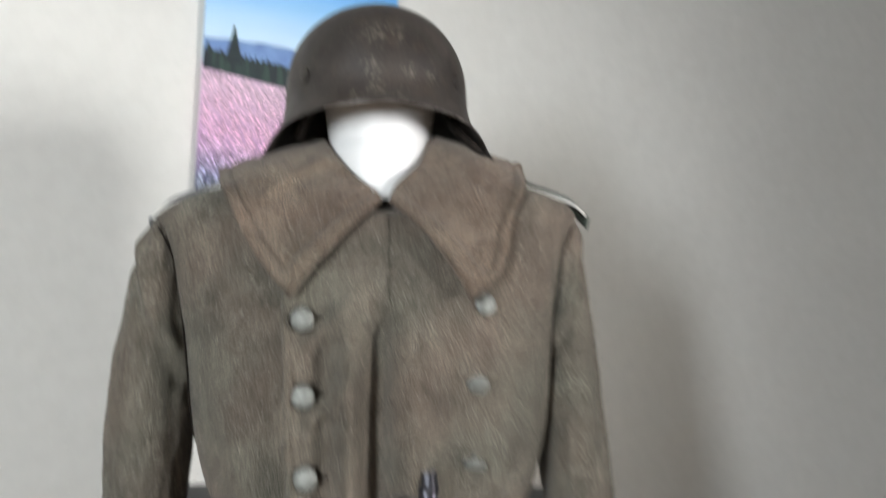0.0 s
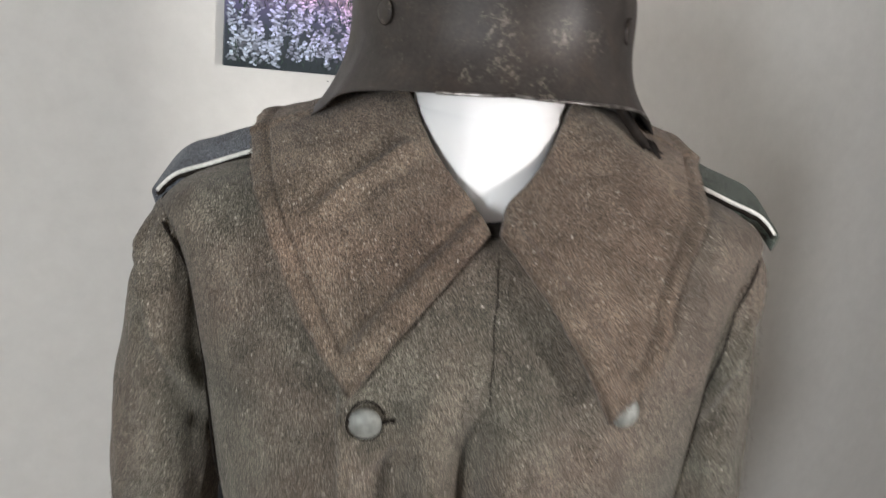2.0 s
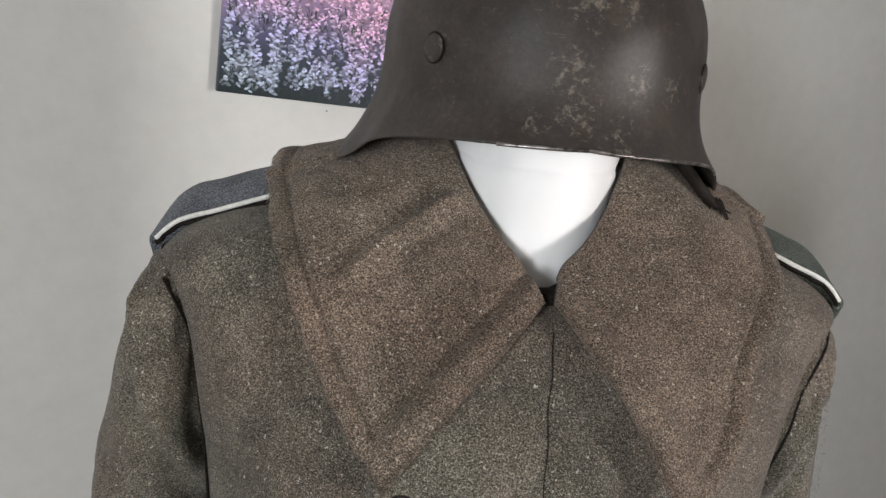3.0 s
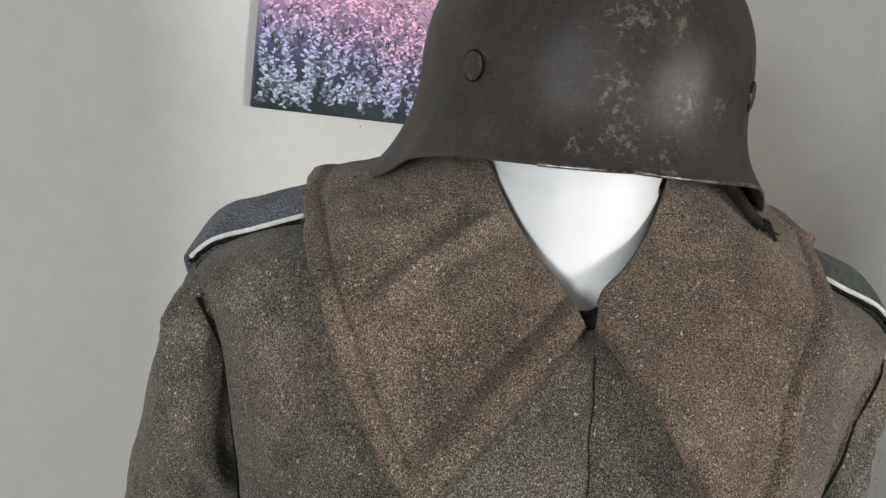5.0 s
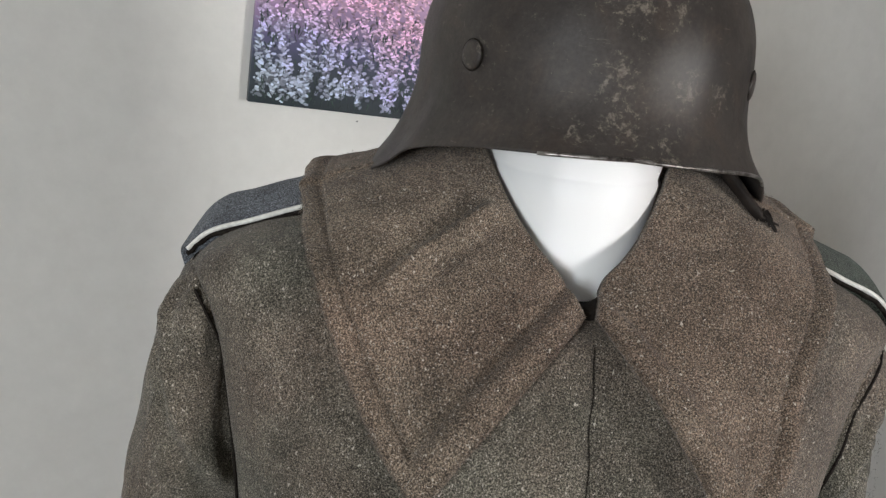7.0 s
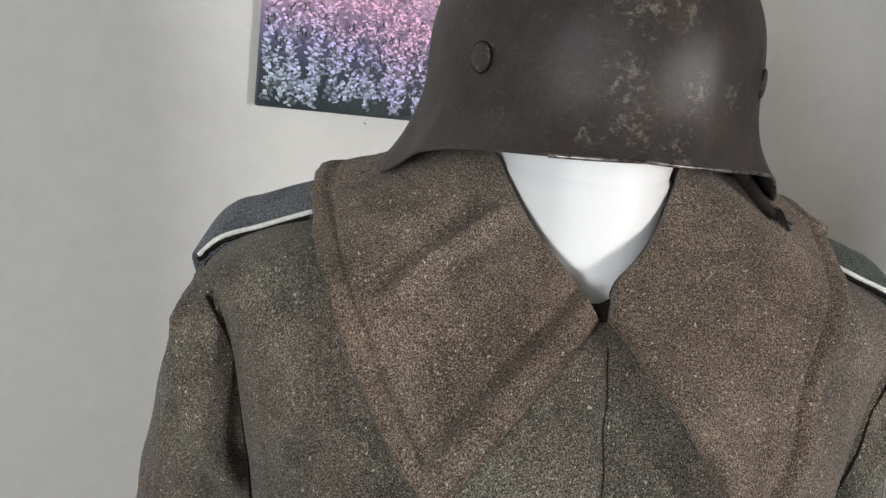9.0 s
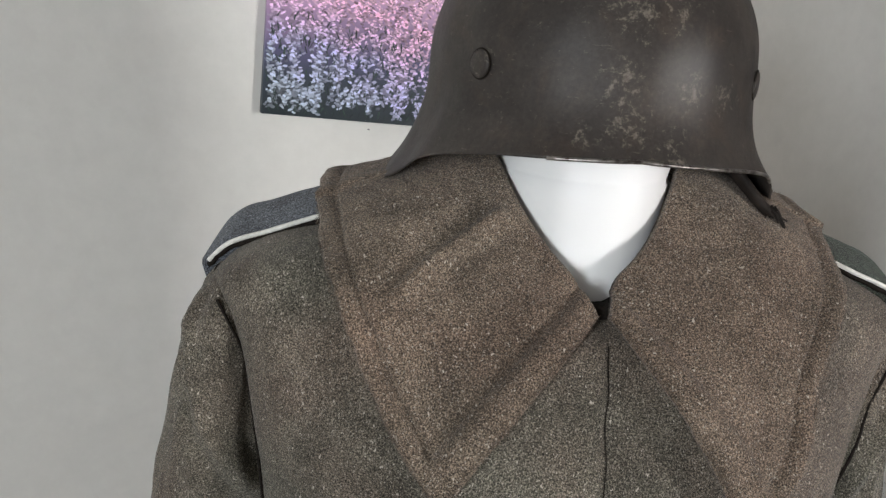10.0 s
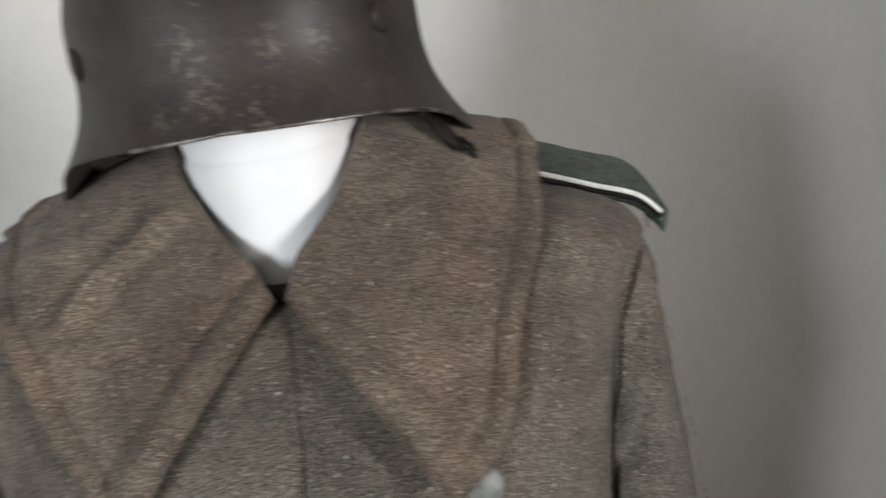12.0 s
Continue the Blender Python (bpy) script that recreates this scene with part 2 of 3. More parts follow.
def hump(x, c, w):
    return math.exp(-((x - c) / w) ** 2)


def thing(name, label, category, at=(0, 0, 0), group="", kind=""):
    ob = new(name)
    ob.location = at
    ob.empty_display_size = 0.05
    return tagged(ob, label, category, group, kind)


def setting(name, bm, material, label, category):
    return tagged(part(name, bm, material, None, smooth=False), label, category, kind="structure")


# ---------------------------------------------------------------- the room
T = 0.2
setting("floor", box(X0 - T, X1 + T, Y0 - T, Y1 + T, -0.22, -0.12, ROOM), FLOOR, "brown oak plank floor of the room", "floor")
setting("ceiling", box(X0 - T, X1 + T, Y0 - T, Y1 + T, HIGH, HIGH + 0.1, ROOM), CEIL, "plain white painted ceiling", "ceiling")
setting("wall_back", box(X0 - T, X1 + T, Y1, Y1 + T, -0.12, HIGH, ROOM), WALL, "pale beige painted wall behind the coat", "wall")
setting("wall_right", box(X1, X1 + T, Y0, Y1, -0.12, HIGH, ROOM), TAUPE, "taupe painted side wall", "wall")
y0, y1, z0, z1 = LEFT_WIN
bm = box(X0 - T, X0, Y0, y0, -0.12, HIGH, ROOM)
box(X0 - T, X0, y1, Y1, -0.12, HIGH, ROOM, bm)
box(X0 - T, X0, y0, y1, -0.12, z0, ROOM, bm)
box(X0 - T, X0, y0, y1, z1, HIGH, ROOM, bm)
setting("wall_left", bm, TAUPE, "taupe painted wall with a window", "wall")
x0, x1, z0, z1 = FRONT_WIN
bm = box(X0 - T, x0, Y0 - T, Y0, -0.12, HIGH, ROOM)
box(x1, X1 + T, Y0 - T, Y0, -0.12, HIGH, ROOM, bm)
box(x0, x1, Y0 - T, Y0, -0.12, z0, ROOM, bm)
box(x0, x1, Y0 - T, Y0, z1, HIGH, ROOM, bm)
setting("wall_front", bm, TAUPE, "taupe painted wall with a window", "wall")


def window(name, m, w, h):
    """A casement window in its own frame: x along the wall, z up, y out."""
    win = tagged(new(name), "white painted window in the wall", "window", kind="structure")
    b = box(0, 0.05, -0.03, 0.03, 0, h, m)
    box(w - 0.05, w, -0.03, 0.03, 0, h, m, b)
    box(0.05, w - 0.05, -0.03, 0.03, 0, 0.05, m, b)
    box(0.05, w - 0.05, -0.03, 0.03, h - 0.05, h, m, b)
    part("window_frame", b, FRAME, win, smooth=False)
    pane = part("pane", box(0.05, w - 0.05, -0.004, 0.004, 0.05, h - 0.05, m), GLASS, win, smooth=False)
    pane.visible_shadow = False
    return win


window("window_1", ROOM @ Matrix.Translation((X0 - 0.1, LEFT_WIN[0], LEFT_WIN[2])) @ Matrix.Rotation(radians(90), 4, "Z"), LEFT_WIN[1] - LEFT_WIN[0], LEFT_WIN[3] - LEFT_WIN[2])
window("window_2", ROOM @ Matrix.Translation((FRONT_WIN[0], Y0 - 0.1, FRONT_WIN[2])), FRONT_WIN[1] - FRONT_WIN[0], FRONT_WIN[3] - FRONT_WIN[2])

# ---------------------------------------------------------------- the figure's frame: it leans a little
LEAN = Matrix.Translation((0, 0, 1.45)) @ Matrix.Rotation(radians(-2.6), 4, "Y") @ Matrix.Translation((0, 0, -1.45))

# ---------------------------------------------------------------- mannequin: one plain mesh
PROFILE = [(-0.12, 0.18, 0.18), (-0.108, 0.18, 0.18), (-0.10, 0.02, 0.02), (0.5, 0.018, 0.018), (0.8, 0.018, 0.018), (0.82, 0.10, 0.08),
           (0.95, 0.12, 0.09), (1.05, 0.105, 0.085), (1.25, 0.14, 0.095), (1.36, 0.14, 0.075), (1.42, 0.085, 0.062), (1.452, 0.066, 0.070),
           (1.48, 0.061, 0.076), (1.51, 0.063, 0.080), (1.530, 0.0650, 0.083), (1.5435, 0.0660, 0.085), (1.5460, 0.0645, 0.0832), (1.5490, 0.0640, 0.0826),
           (1.60, 0.070, 0.092), (1.66, 0.070, 0.095), (1.70, 0.045, 0.06)]
rows = []
for z, rx, ry in PROFILE:
    shift, aside = 0.036 * step(1.40, 1.50, z) - 0.008 * step(1.54, 1.60, z), 0.011 * step(1.40, 1.49, z)
    rows.append([(aside + rx * math.cos(a), shift + ry * math.sin(a), z) for a in (2 * math.pi * k / 48 for k in range(48))])
bm, vs = grid(rows, close_u=True, m=LEAN)
bm.faces.new(vs[0]), bm.faces.new(vs[-1])
tagged(part("mannequin", bm, WHITE), "glossy white display mannequin under the coat and helmet", "mannequin")

# ---------------------------------------------------------------- greatcoat
coat = thing("greatcoat", "brown grey wool greatcoat with a wide collar on a mannequin", "coat", (0, 0, 0.4))
coat_inv = Matrix.Translation((0, 0, -0.4))
BODY = [  # z, half width, front depth, back depth
    (0.40, 0.29, 0.21, 0.20), (0.80, 0.22, 0.18, 0.17), (0.98, 0.165, 0.145, 0.12), (1.04, 0.148, 0.138, 0.105), (1.09, 0.160, 0.148, 0.105), (1.14, 0.186, 0.154, 0.10),
    (1.20, 0.203, 0.153, 0.095), (1.26, 0.212, 0.148, 0.09), (1.34, 0.222, 0.132, 0.09), (1.40, 0.232, 0.114, 0.088), (1.435, 0.244, 0.098, 0.085), (1.450, 0.252, 0.090, 0.075),
    (1.459, 0.252, 0.086, 0.068), (1.474, 0.234, 0.083, 0.064), (1.489, 0.196, 0.078, 0.06), (1.497, 0.15, 0.070, 0.058), (1.503, 0.105, 0.062, 0.056), (1.508, 0.08, 0.06, 0.055)]


def folds(x, z):
    """How far the cloth of the front stands out, by place."""
    d = 0.0
    low = step(1.40, 1.28, z)
    d += 0.019 * low * hump(x, -0.022, 0.014)
    d -= 0.025 * step(1.37, 1.30, z) * hump(x, 0.008 + 0.05 * (z - 1.3), 0.012)
    d += 0.016 * low * hump(x, 0.042, 0.020)
    d -= 0.009 * low * hump(x, -0.050, 0.010)
    d -= 0.006 * low * hump(x, 0.082, 0.012)
    d += 0.004 * step(1.3, 1.1, z) * math.sin(70 * x + 9 * z)
    # the upper front laps over the other, its edge beside the buttons
    d += 0.0075 * step(-0.0895, -0.0865, x + 0.03 * (z - 1.3)) * step(1.41, 1.37, z) * step(0.14, 0.05, x)
    d += 0.0045 * hump(x + 0.03 * (z - 1.3) + 0.001 * math.sin(90 * z), -0.083, 0.006) * step(1.38, 1.36, z)
    # short dart below the collar
    d -= 0.003 * hump(x, 0.020 - 0.02 * (1.46 - z), 0.003) * step(1.345, 1.38, z)
    d += 0.0035 * noise.noise((x * 14, z * 6, 2.0)) + 0.0016 * noise.noise((x * 40, z * 22, 5.0))
    # drag lines towards the buttons
    d += 0.009 * hump(z - 0.9 * (x + 0.06), 1.315, 0.012) * hump(x, -0.05, 0.03)
    d += 0.009 * hump(z - 0.9 * (x + 0.06), 1.235, 0.012) * hump(x, -0.05, 0.03)
    return d


NU = 420
rows = []
zs = list(np.linspace(0.40, 1.0, 14)) + list(np.linspace(1.01, 1.508, 112))
for z in zs:
    w, f, b = curve(BODY, z)
    row = []
    for k in range(NU):
        # denser columns in front
        a = k / NU * 2 * math.pi
        a = a + 0.35 * math.sin(2 * a) * 0.5
        c, s = math.cos(a), math.sin(a)
        e = 2 / 2.35
        x = w * math.copysign(abs(c) ** e, c)
        y = math.copysign(abs(s) ** e, s)
        front = y < 0
        y = y * f if front else y * b
        if front:
            y -= folds(x, z) * step(0, 0.35, -y / f)
        if front:
            y *= 1 - 0.72 * step(1.448, 1.478, z) * step(0.135, 0.085, abs(x))
        x *= 1 - (0.14 + 0.12 * step(1.24, 1.16, z)) * step(-0.035, 0.02, y) * step(1.42, 1.36, z)
        row.append((x, y, z + 0.012 * step(0.0, 0.05, y) * step(1.42, 1.46, z)))
    rows.append(row)
bm, vs = grid(rows, close_u=True, m=coat_inv @ LEAN)
part("coat_body", bm, COAT, coat)


def front_y(x, z):
    """The front of the cloth at a place."""
    w, f, b = curve(BODY, z)
    q = max(1 - min(abs(x / w), 1) ** 2.35, 0) ** (1 / 2.35)
    return -f * q - folds(x, z) * step(0, 0.35, q)


# sleeves
SLEEVE = [  # down the arm: x, y, z, half width, half depth
    (0.0, 0.243, 0.018, 1.458, 0.010, 0.040), (0.06, 0.243, 0.016, 1.446, 0.020, 0.050), (0.16, 0.243, 0.012, 1.415, 0.028, 0.056), (0.3, 0.246, 0.008, 1.36, 0.035, 0.060),
    (0.5, 0.251, 0.004, 1.27, 0.042, 0.058), (0.75, 0.264, 0.0, 1.12, 0.041, 0.054), (1.0, 0.274, -0.010, 0.95, 0.042, 0.053), (1.2, 0.272, -0.025, 0.80, 0.053, 0.060)]


def sleeve(side):
    rows = []
    for t in np.linspace(0, 1.2, 110):
        x, y, z, rx, ry = curve(SLEEVE, t)
        if side < 0:
            x, rx = x + 0.004 * step(0.05, 0.16, t) + 0.002 * step(0.25, 0.6, t), rx + 0.003 * step(0.05, 0.16, t) + 0.004 * step(0.25, 0.6, t)
            x, rx = x - 0.004 * hump(t, 0.44, 0.07) - 0.004 * step(0.45, 0.8, t), rx + 0.004 * hump(t, 0.44, 0.07) - 0.003 * step(0.45, 0.8, t)
        row = []
        for k in range(64):
            a = 2 * math.pi * k / 64
            ca, sa = math.cos(a), math.sin(a)
            d = 0.0035 * noise.noise((5 * ca + 3 * side, 5 * sa, z * 14)) + 0.0015 * noise.noise((12 * ca, 12 * sa + side, z * 40))
            d += 0.006 * hump(z - 0.09 * ca - 0.02 * sa, 1.375, 0.014) * step(0.0, 0.8, -sa)
            d -= 0.005 * hump(z - 0.09 * ca - 0.02 * sa, 1.347, 0.013) * step(-0.2, 0.8, -sa)
            row.append((side * (x - (0.010 + 0.007 * step(0.1, 0.4, t) if side > 0 else 0) + (rx + d) * ca), y + (ry + d) * sa, z))
        rows.append(row)
    b, v = grid(rows, close_u=True, m=coat_inv @ LEAN)
    b.faces.new(v[0]), b.faces.new(v[-1])
    return part("sleeve", b, COAT, coat)


def sleeve_front(x, z, side):
    """The front of the sleeve at a place, or far behind where there is none."""
    t = min(np.linspace(0, 1.2, 121), key=lambda q: abs(curve(SLEEVE, q)[2] - z))
    sx, sy, sz, rx, ry = curve(SLEEVE, t)
    u = (x - sx + (0.010 + 0.007 * step(0.1, 0.4, t) if side > 0 else 0)) / rx
    return sy - ry * math.sqrt(1 - u * u) if abs(u) < 1 else 1.0


for side in (-1, 1):
    sleeve(side)
    # the armhole seam
    pts = []
    for t in np.linspace(0.07, 1, 40):
        z = 1.462 - 0.26 * t
        w, f, b = curve(BODY, z)
        x = curve([(0, 0.259), (0.1, 0.240), (0.22, 0.226), (0.35, 0.221), (0.6, 0.208), (1, 0.20)], t)[0]
        pts.append((side * x, min(front_y(x, z) if x < w else 0.0, sleeve_front(x, z, side)) - 0.0012, z))
    part("armhole_seam", tube(pts, 0.0011, 6, m=coat_inv @ LEAN), THREAD_SHADE, coat, "dark stitched seam")

# collar
IN = {  # along the roll line from the nape to the throat, for each leaf
    -1: [(0.0, 0.0, 0.105, 1.520), (0.25, 0.062, 0.092, 1.520), (0.38, 0.070, 0.056, 1.552), (0.5, 0.063, 0.022, 1.560), (0.60, 0.054, 0.000, 1.551), (0.70, 0.038, -0.028, 1.524),
         (0.8, 0.021, -0.046, 1.503), (0.9, 0.004, -0.060, 1.487), (1.0, -0.012, -0.082, 1.467)],
    1: [(0.0, 0.0, 0.105, 1.520), (0.25, 0.072, 0.092, 1.522), (0.38, 0.086, 0.050, 1.552), (0.5, 0.085, 0.016, 1.562), (0.60, 0.075, -0.008, 1.553), (0.70, 0.057, -0.036, 1.520),
        (0.8, 0.040, -0.055, 1.501), (0.9, 0.026, -0.062, 1.486), (1.0, 0.019, -0.080, 1.466)]}
OUT = [  # along the free edge from the nape to the point
    (0.0, 0.0, 0.135, 1.47), (0.25, 0.135, 0.110, 1.510), (0.42, 0.180, 0.055, 1.524), (0.50, 0.184, 0.016, 1.516), (0.57, 0.177, -0.034, 1.500), (0.63, 0.167, -0.066, 1.482),
    (0.72, 0.150, -0.088, 1.450), (0.86, 0.118, -0.120, 1.397), (1.0, 0.083, -0.147, 1.358)]


def leaf_ends(s, side):
    """The roll line and the free edge; the two leaves differ at the throat and at their points."""
    a, b = Vector(curve(IN[side], s)), Vector(curve(OUT, s))
    if side > 0:
        b.x += 0.012 * step(0.4, 0.7, s) + 0.014 * hump(s, 0.90, 0.12)
        b.z += 0.006 * hump(s, 0.45, 0.10)
        b.z -= 0.007 * step(0.6, 1.0, s)
    if s > 0.5:
        b.y = min(b.y, front_y(b.x, b.z) - 0.009 * step(0.5, 0.6, s) - (0.010 if side > 0 else 0.003) * step(0.75, 1.0, s))
    return a, b


def leaf_point(s, v, side):
    a, b = leaf_ends(s, side)
    p = a.lerp(b, v)
    n = Vector((p.x * 0.9, p.y - 0.05, 0.06)).normalized()
    back = 0.035 * v ** 3 * (1 - v)
    fore = 0.014 * math.sin(math.pi * v) ** 0.8
    q = step(0.42, 0.75, s)
    p += n * (back * (1 - q) + fore * q * (1 - 0.35 * s) + (0.011 if side > 0 else 0.005) * step(0.78, 1.0, s) * math.sin(math.pi * min(v, 0.93)) ** 0.7)
    return p, n


def collar_leaf(side):
    top, low = [], []
    NS, NV = 130, 80
    for j in range(NV + 1):
        v = j / NV
        rt, rl = [], []
        for i in range(NS + 1):
            s = i / NS
            p, n = leaf_point(s, v, side)
            ends = leaf_ends(s, side)
            edge = min((1 - v) * (ends[0] - ends[1]).length, (1 - s) * 0.24 + 0.0001)
            soft = 0.25 if side > 0 and (1 - s) * 0.24 < (1 - v) * (ends[0] - ends[1]).length else 1.0
            d = -0.0042 * soft * hump(edge, 0.017, 0.0020) + 0.0026 * step(0.017, 0.011, edge) - 0.003 * step(0.005, 0.0, edge)
            if side < 0:   # a raised crease across the cloth
                d += 0.008 * hump(s, 0.695 + 0.05 * v, 0.011) * step(0.04, 0.12, v) * step(0.8, 0.55, v)
                d -= 0.003 * hump(s, 0.728 + 0.05 * v, 0.014) * step(0.04, 0.12, v) * step(0.8, 0.55, v)
            d += 0.003 * noise.noise((p.x * 22 + side * 4, p.y * 22, p.z * 22)) + 0.0010 * noise.noise((p.x * 70, p.y * 70 + side, p.z * 70))
            d += 0.0018 * noise.noise((s * 40, side * 3, 0.5)) * step(0.03, 0.0, edge)
            q = p + n * d
            th = 0.0062 - 0.003 * step(0.004, 0.0, edge)
            rt.append((side * q.x, q.y, q.z))
            q = q - n * th
            rl.append((side * q.x, q.y, q.z))
        top.append(rt), low.append(rl)
    b, vt = grid(top, m=coat_inv @ LEAN)
    _, vl = grid(low, bm=b, m=coat_inv @ LEAN)
    ring_t = vt[0] + [r[-1] for r in vt[1:]] + vt[-1][-2::-1] + [r[0] for r in vt[-2:0:-1]]
    ring_l = vl[0] + [r[-1] for r in vl[1:]] + vl[-1][-2::-1] + [r[0] for r in vl[-2:0:-1]]
    for i in range(len(ring_t)):
        k = (i + 1) % len(ring_t)
        b.faces.new((ring_t[i], ring_t[k], ring_l[k], ring_l[i]))
    return part("collar_leaf", b, COLLAR, coat, "browner wool collar leaf with a stitched edge")


for side in (-1, 1):
    collar_leaf(side)

pts = [(0.020 - 0.02 * (1.46 - z) + 0.0006 * math.sin(160 * z), front_y(0.020 - 0.02 * (1.46 - z), z) - 0.0010, z) for z in np.linspace(1.449, 1.352, 26)]
part("front_seam", tube(pts, 0.0004, 6, m=coat_inv @ LEAN), THREAD_SHADE, coat, "dark stitched seam")

# the rolled edge of the upper front, beside the buttons
pts, rad = [], []
for z in np.linspace(1.365, 0.98, 70):
    x = -0.086 - 0.03 * (z - 1.3) + 0.0016 * math.sin(55 * z) + 0.0010 * math.sin(140 * z)
    pts.append((x, front_y(x, z) - 0.0008 - 0.0008 * math.sin(95 * z), z))
    rad.append(0.0042 + 0.0009 * math.sin(120 * z + 1))
part("front_edge", tube(pts, rad, 10, m=coat_inv @ LEAN), COAT, coat, "rolled wool front edge")

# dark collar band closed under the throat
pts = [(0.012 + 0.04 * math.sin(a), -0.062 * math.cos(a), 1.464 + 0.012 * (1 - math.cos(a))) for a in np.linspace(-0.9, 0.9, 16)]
part("collar_band", tube(pts, 0.012, 10, flat=0.5, m=coat_inv @ LEAN), THREAD_SHADE, coat, "dark lining band below the throat")


def fuzz(name, places, material):
    """Short loose fibres standing off the cloth, one narrow sliver each."""
    rnd = random.Random(21)
    verts, faces = [], []
    for p, n in places:
        p, n = Vector(p), Vector(n)
        d = (n * rnd.uniform(0.1, 0.8) + Vector((rnd.gauss(0, 1), rnd.gauss(0, 1), rnd.gauss(0, 1))) * 0.6).normalized()
        w = d.cross(Vector((rnd.gauss(0, 1), rnd.gauss(0, 1), rnd.gauss(0, 1)))).normalized() * rnd.uniform(0.00008, 0.00016)
        t = rnd.uniform(0.0012, 0.0034)
        bend = Vector((0, 0, -1)) * t * rnd.uniform(0, 0.4)
        k = len(verts)
        m = coat_inv @ LEAN
        verts += [m @ (p - w), m @ (p + w), m @ (p + d * t * 0.55 + w), m @ (p + d * t * 0.55 - w), m @ (p + d * t + bend)]
        faces += [(k, k + 1, k + 2, k + 3), (k + 3, k + 2, k + 4)]
    me = bpy.data.meshes.new(name)
    me.from_pydata(verts, [], faces)
    me.materials.append(material)
    ob = new(name, me)
    ob.parent = coat
    return tagged(ob, "fine loose wool fibres", kind="stuff")


rnd = random.Random(8)
places = []
for k in range(9000):
    side = rnd.choice((-1, 1))
    u, v = rnd.uniform(0.3, 1.0), rnd.random()
    if k % 3 == 0:
        v = 1 - abs(rnd.gauss(0, 0.012))
    elif k % 3 == 1:
        u = 1 - abs(rnd.gauss(0, 0.01))
    p, n = leaf_point(u, v, side)
    places.append(((side * p.x, p.y, p.z), (side * n.x, n.y, n.z)))
fuzz("collar_fuzz", places, COLLAR)
places = []
for k in range(7000):
    x, z = rnd.uniform(-0.21, 0.21), rnd.uniform(1.05, 1.45)
    places.append(((x, front_y(x, z), z), (0, -1, 0.1)))
for k in range(6000):
    side, t, a = rnd.choice((-1, 1)), rnd.uniform(0.05, 1.0), rnd.uniform(0, 2 * math.pi)
    x, y, z, rx, ry = curve(SLEEVE, t)
    x, rx = (x - 0.010, rx - 0.001) if side > 0 else (x + 0.006 * step(0.25, 0.6, t), rx + 0.004 * step(0.25, 0.6, t))
    places.append(((side * (x + rx * math.cos(a)), y + ry * math.sin(a), z), (side * math.cos(a), math.sin(a), 0)))
fuzz("coat_fuzz", places, COAT)


def strap(side, wool_mat, label):
    """A shoulder strap, tucked under the collar, rounded at the sleeve."""
    off = 0.007 if side > 0 else 0.0
    LINE = [(0.0, 0.166, 1.5015), (0.3, 0.181, 1.4985), (0.55, 0.219, 1.484), (0.8, 0.249, 1.472), (1.0, 0.268, 1.453)]
    rows = []
    for i in range(41):
        t = i / 40
        x, z = curve(LINE, t)
        wide = 0.0235 * math.sqrt(max(1 - max((t - 0.86) / 0.14, 0) ** 2.4, 0.02))
        ring = []
        for k in range(20):
            a = 2 * math.pi * k / 20
            c, s = math.cos(a), math.sin(a)
            v = math.copysign(abs(c) ** 0.5, c)
            lift = (0.0022 if s > 0 else 0.013) * math.copysign(abs(s) ** 0.6, s) + 0.002 * (1 - v * v) + 0.0008 * noise.noise((x * 60, v * 3, side))
            ring.append((side * (x + off + 0.3 * lift), 0.008 + (v + 1) * wide * 0.95, z + lift + (v + 1) * 0.5 * 0.0165 * wide / 0.0235))
        rows.append(ring)
    b, v = grid(rows, close_u=True, m=coat_inv @ LEAN)
    b.faces.new(v[0]), b.faces.new(v[-1])
    st = part("shoulder_strap", b, wool_mat, coat, label)
    for edge in (-1,):
        pts = []
        for t in np.linspace(0, 0.95, 30):
            x, z = curve(LINE, t)
            wide = 0.0235 * math.sqrt(max(1 - max((t - 0.86) / 0.14, 0) ** 2.4, 0.02))
            pts.append((side * (x + off), 0.008 + (edge + 1) * wide * 0.95 + edge * 0.0006, z + 0.0005 + (edge + 1) * 0.5 * 0.0165 * wide / 0.0235))
        part("piping", tube(pts, 0.0019, 8, m=coat_inv @ LEAN), PIPING, st, "white piping along the edge")
        # a dark tube stands in for the shaded gap and the fray below the piping
        under = [(p[0] + side * 0.0006 * math.sin(900 * p[0]), p[1] + 0.0004, p[2] - 0.0036 - 0.0006 * math.sin(1300 * p[0])) for p in pts]
        part("strap_gap_shade", tube(under, 0.0021, 8, m=coat_inv @ LEAN), THREAD_SHADE, st, "dark strip for the shaded, frayed gap below the piping")
    return st


strap(-1, STRAP_WOOL, "slate blue grey wool shoulder strap")
strap(1, STRAP_GREEN, "dull green wool shoulder strap")


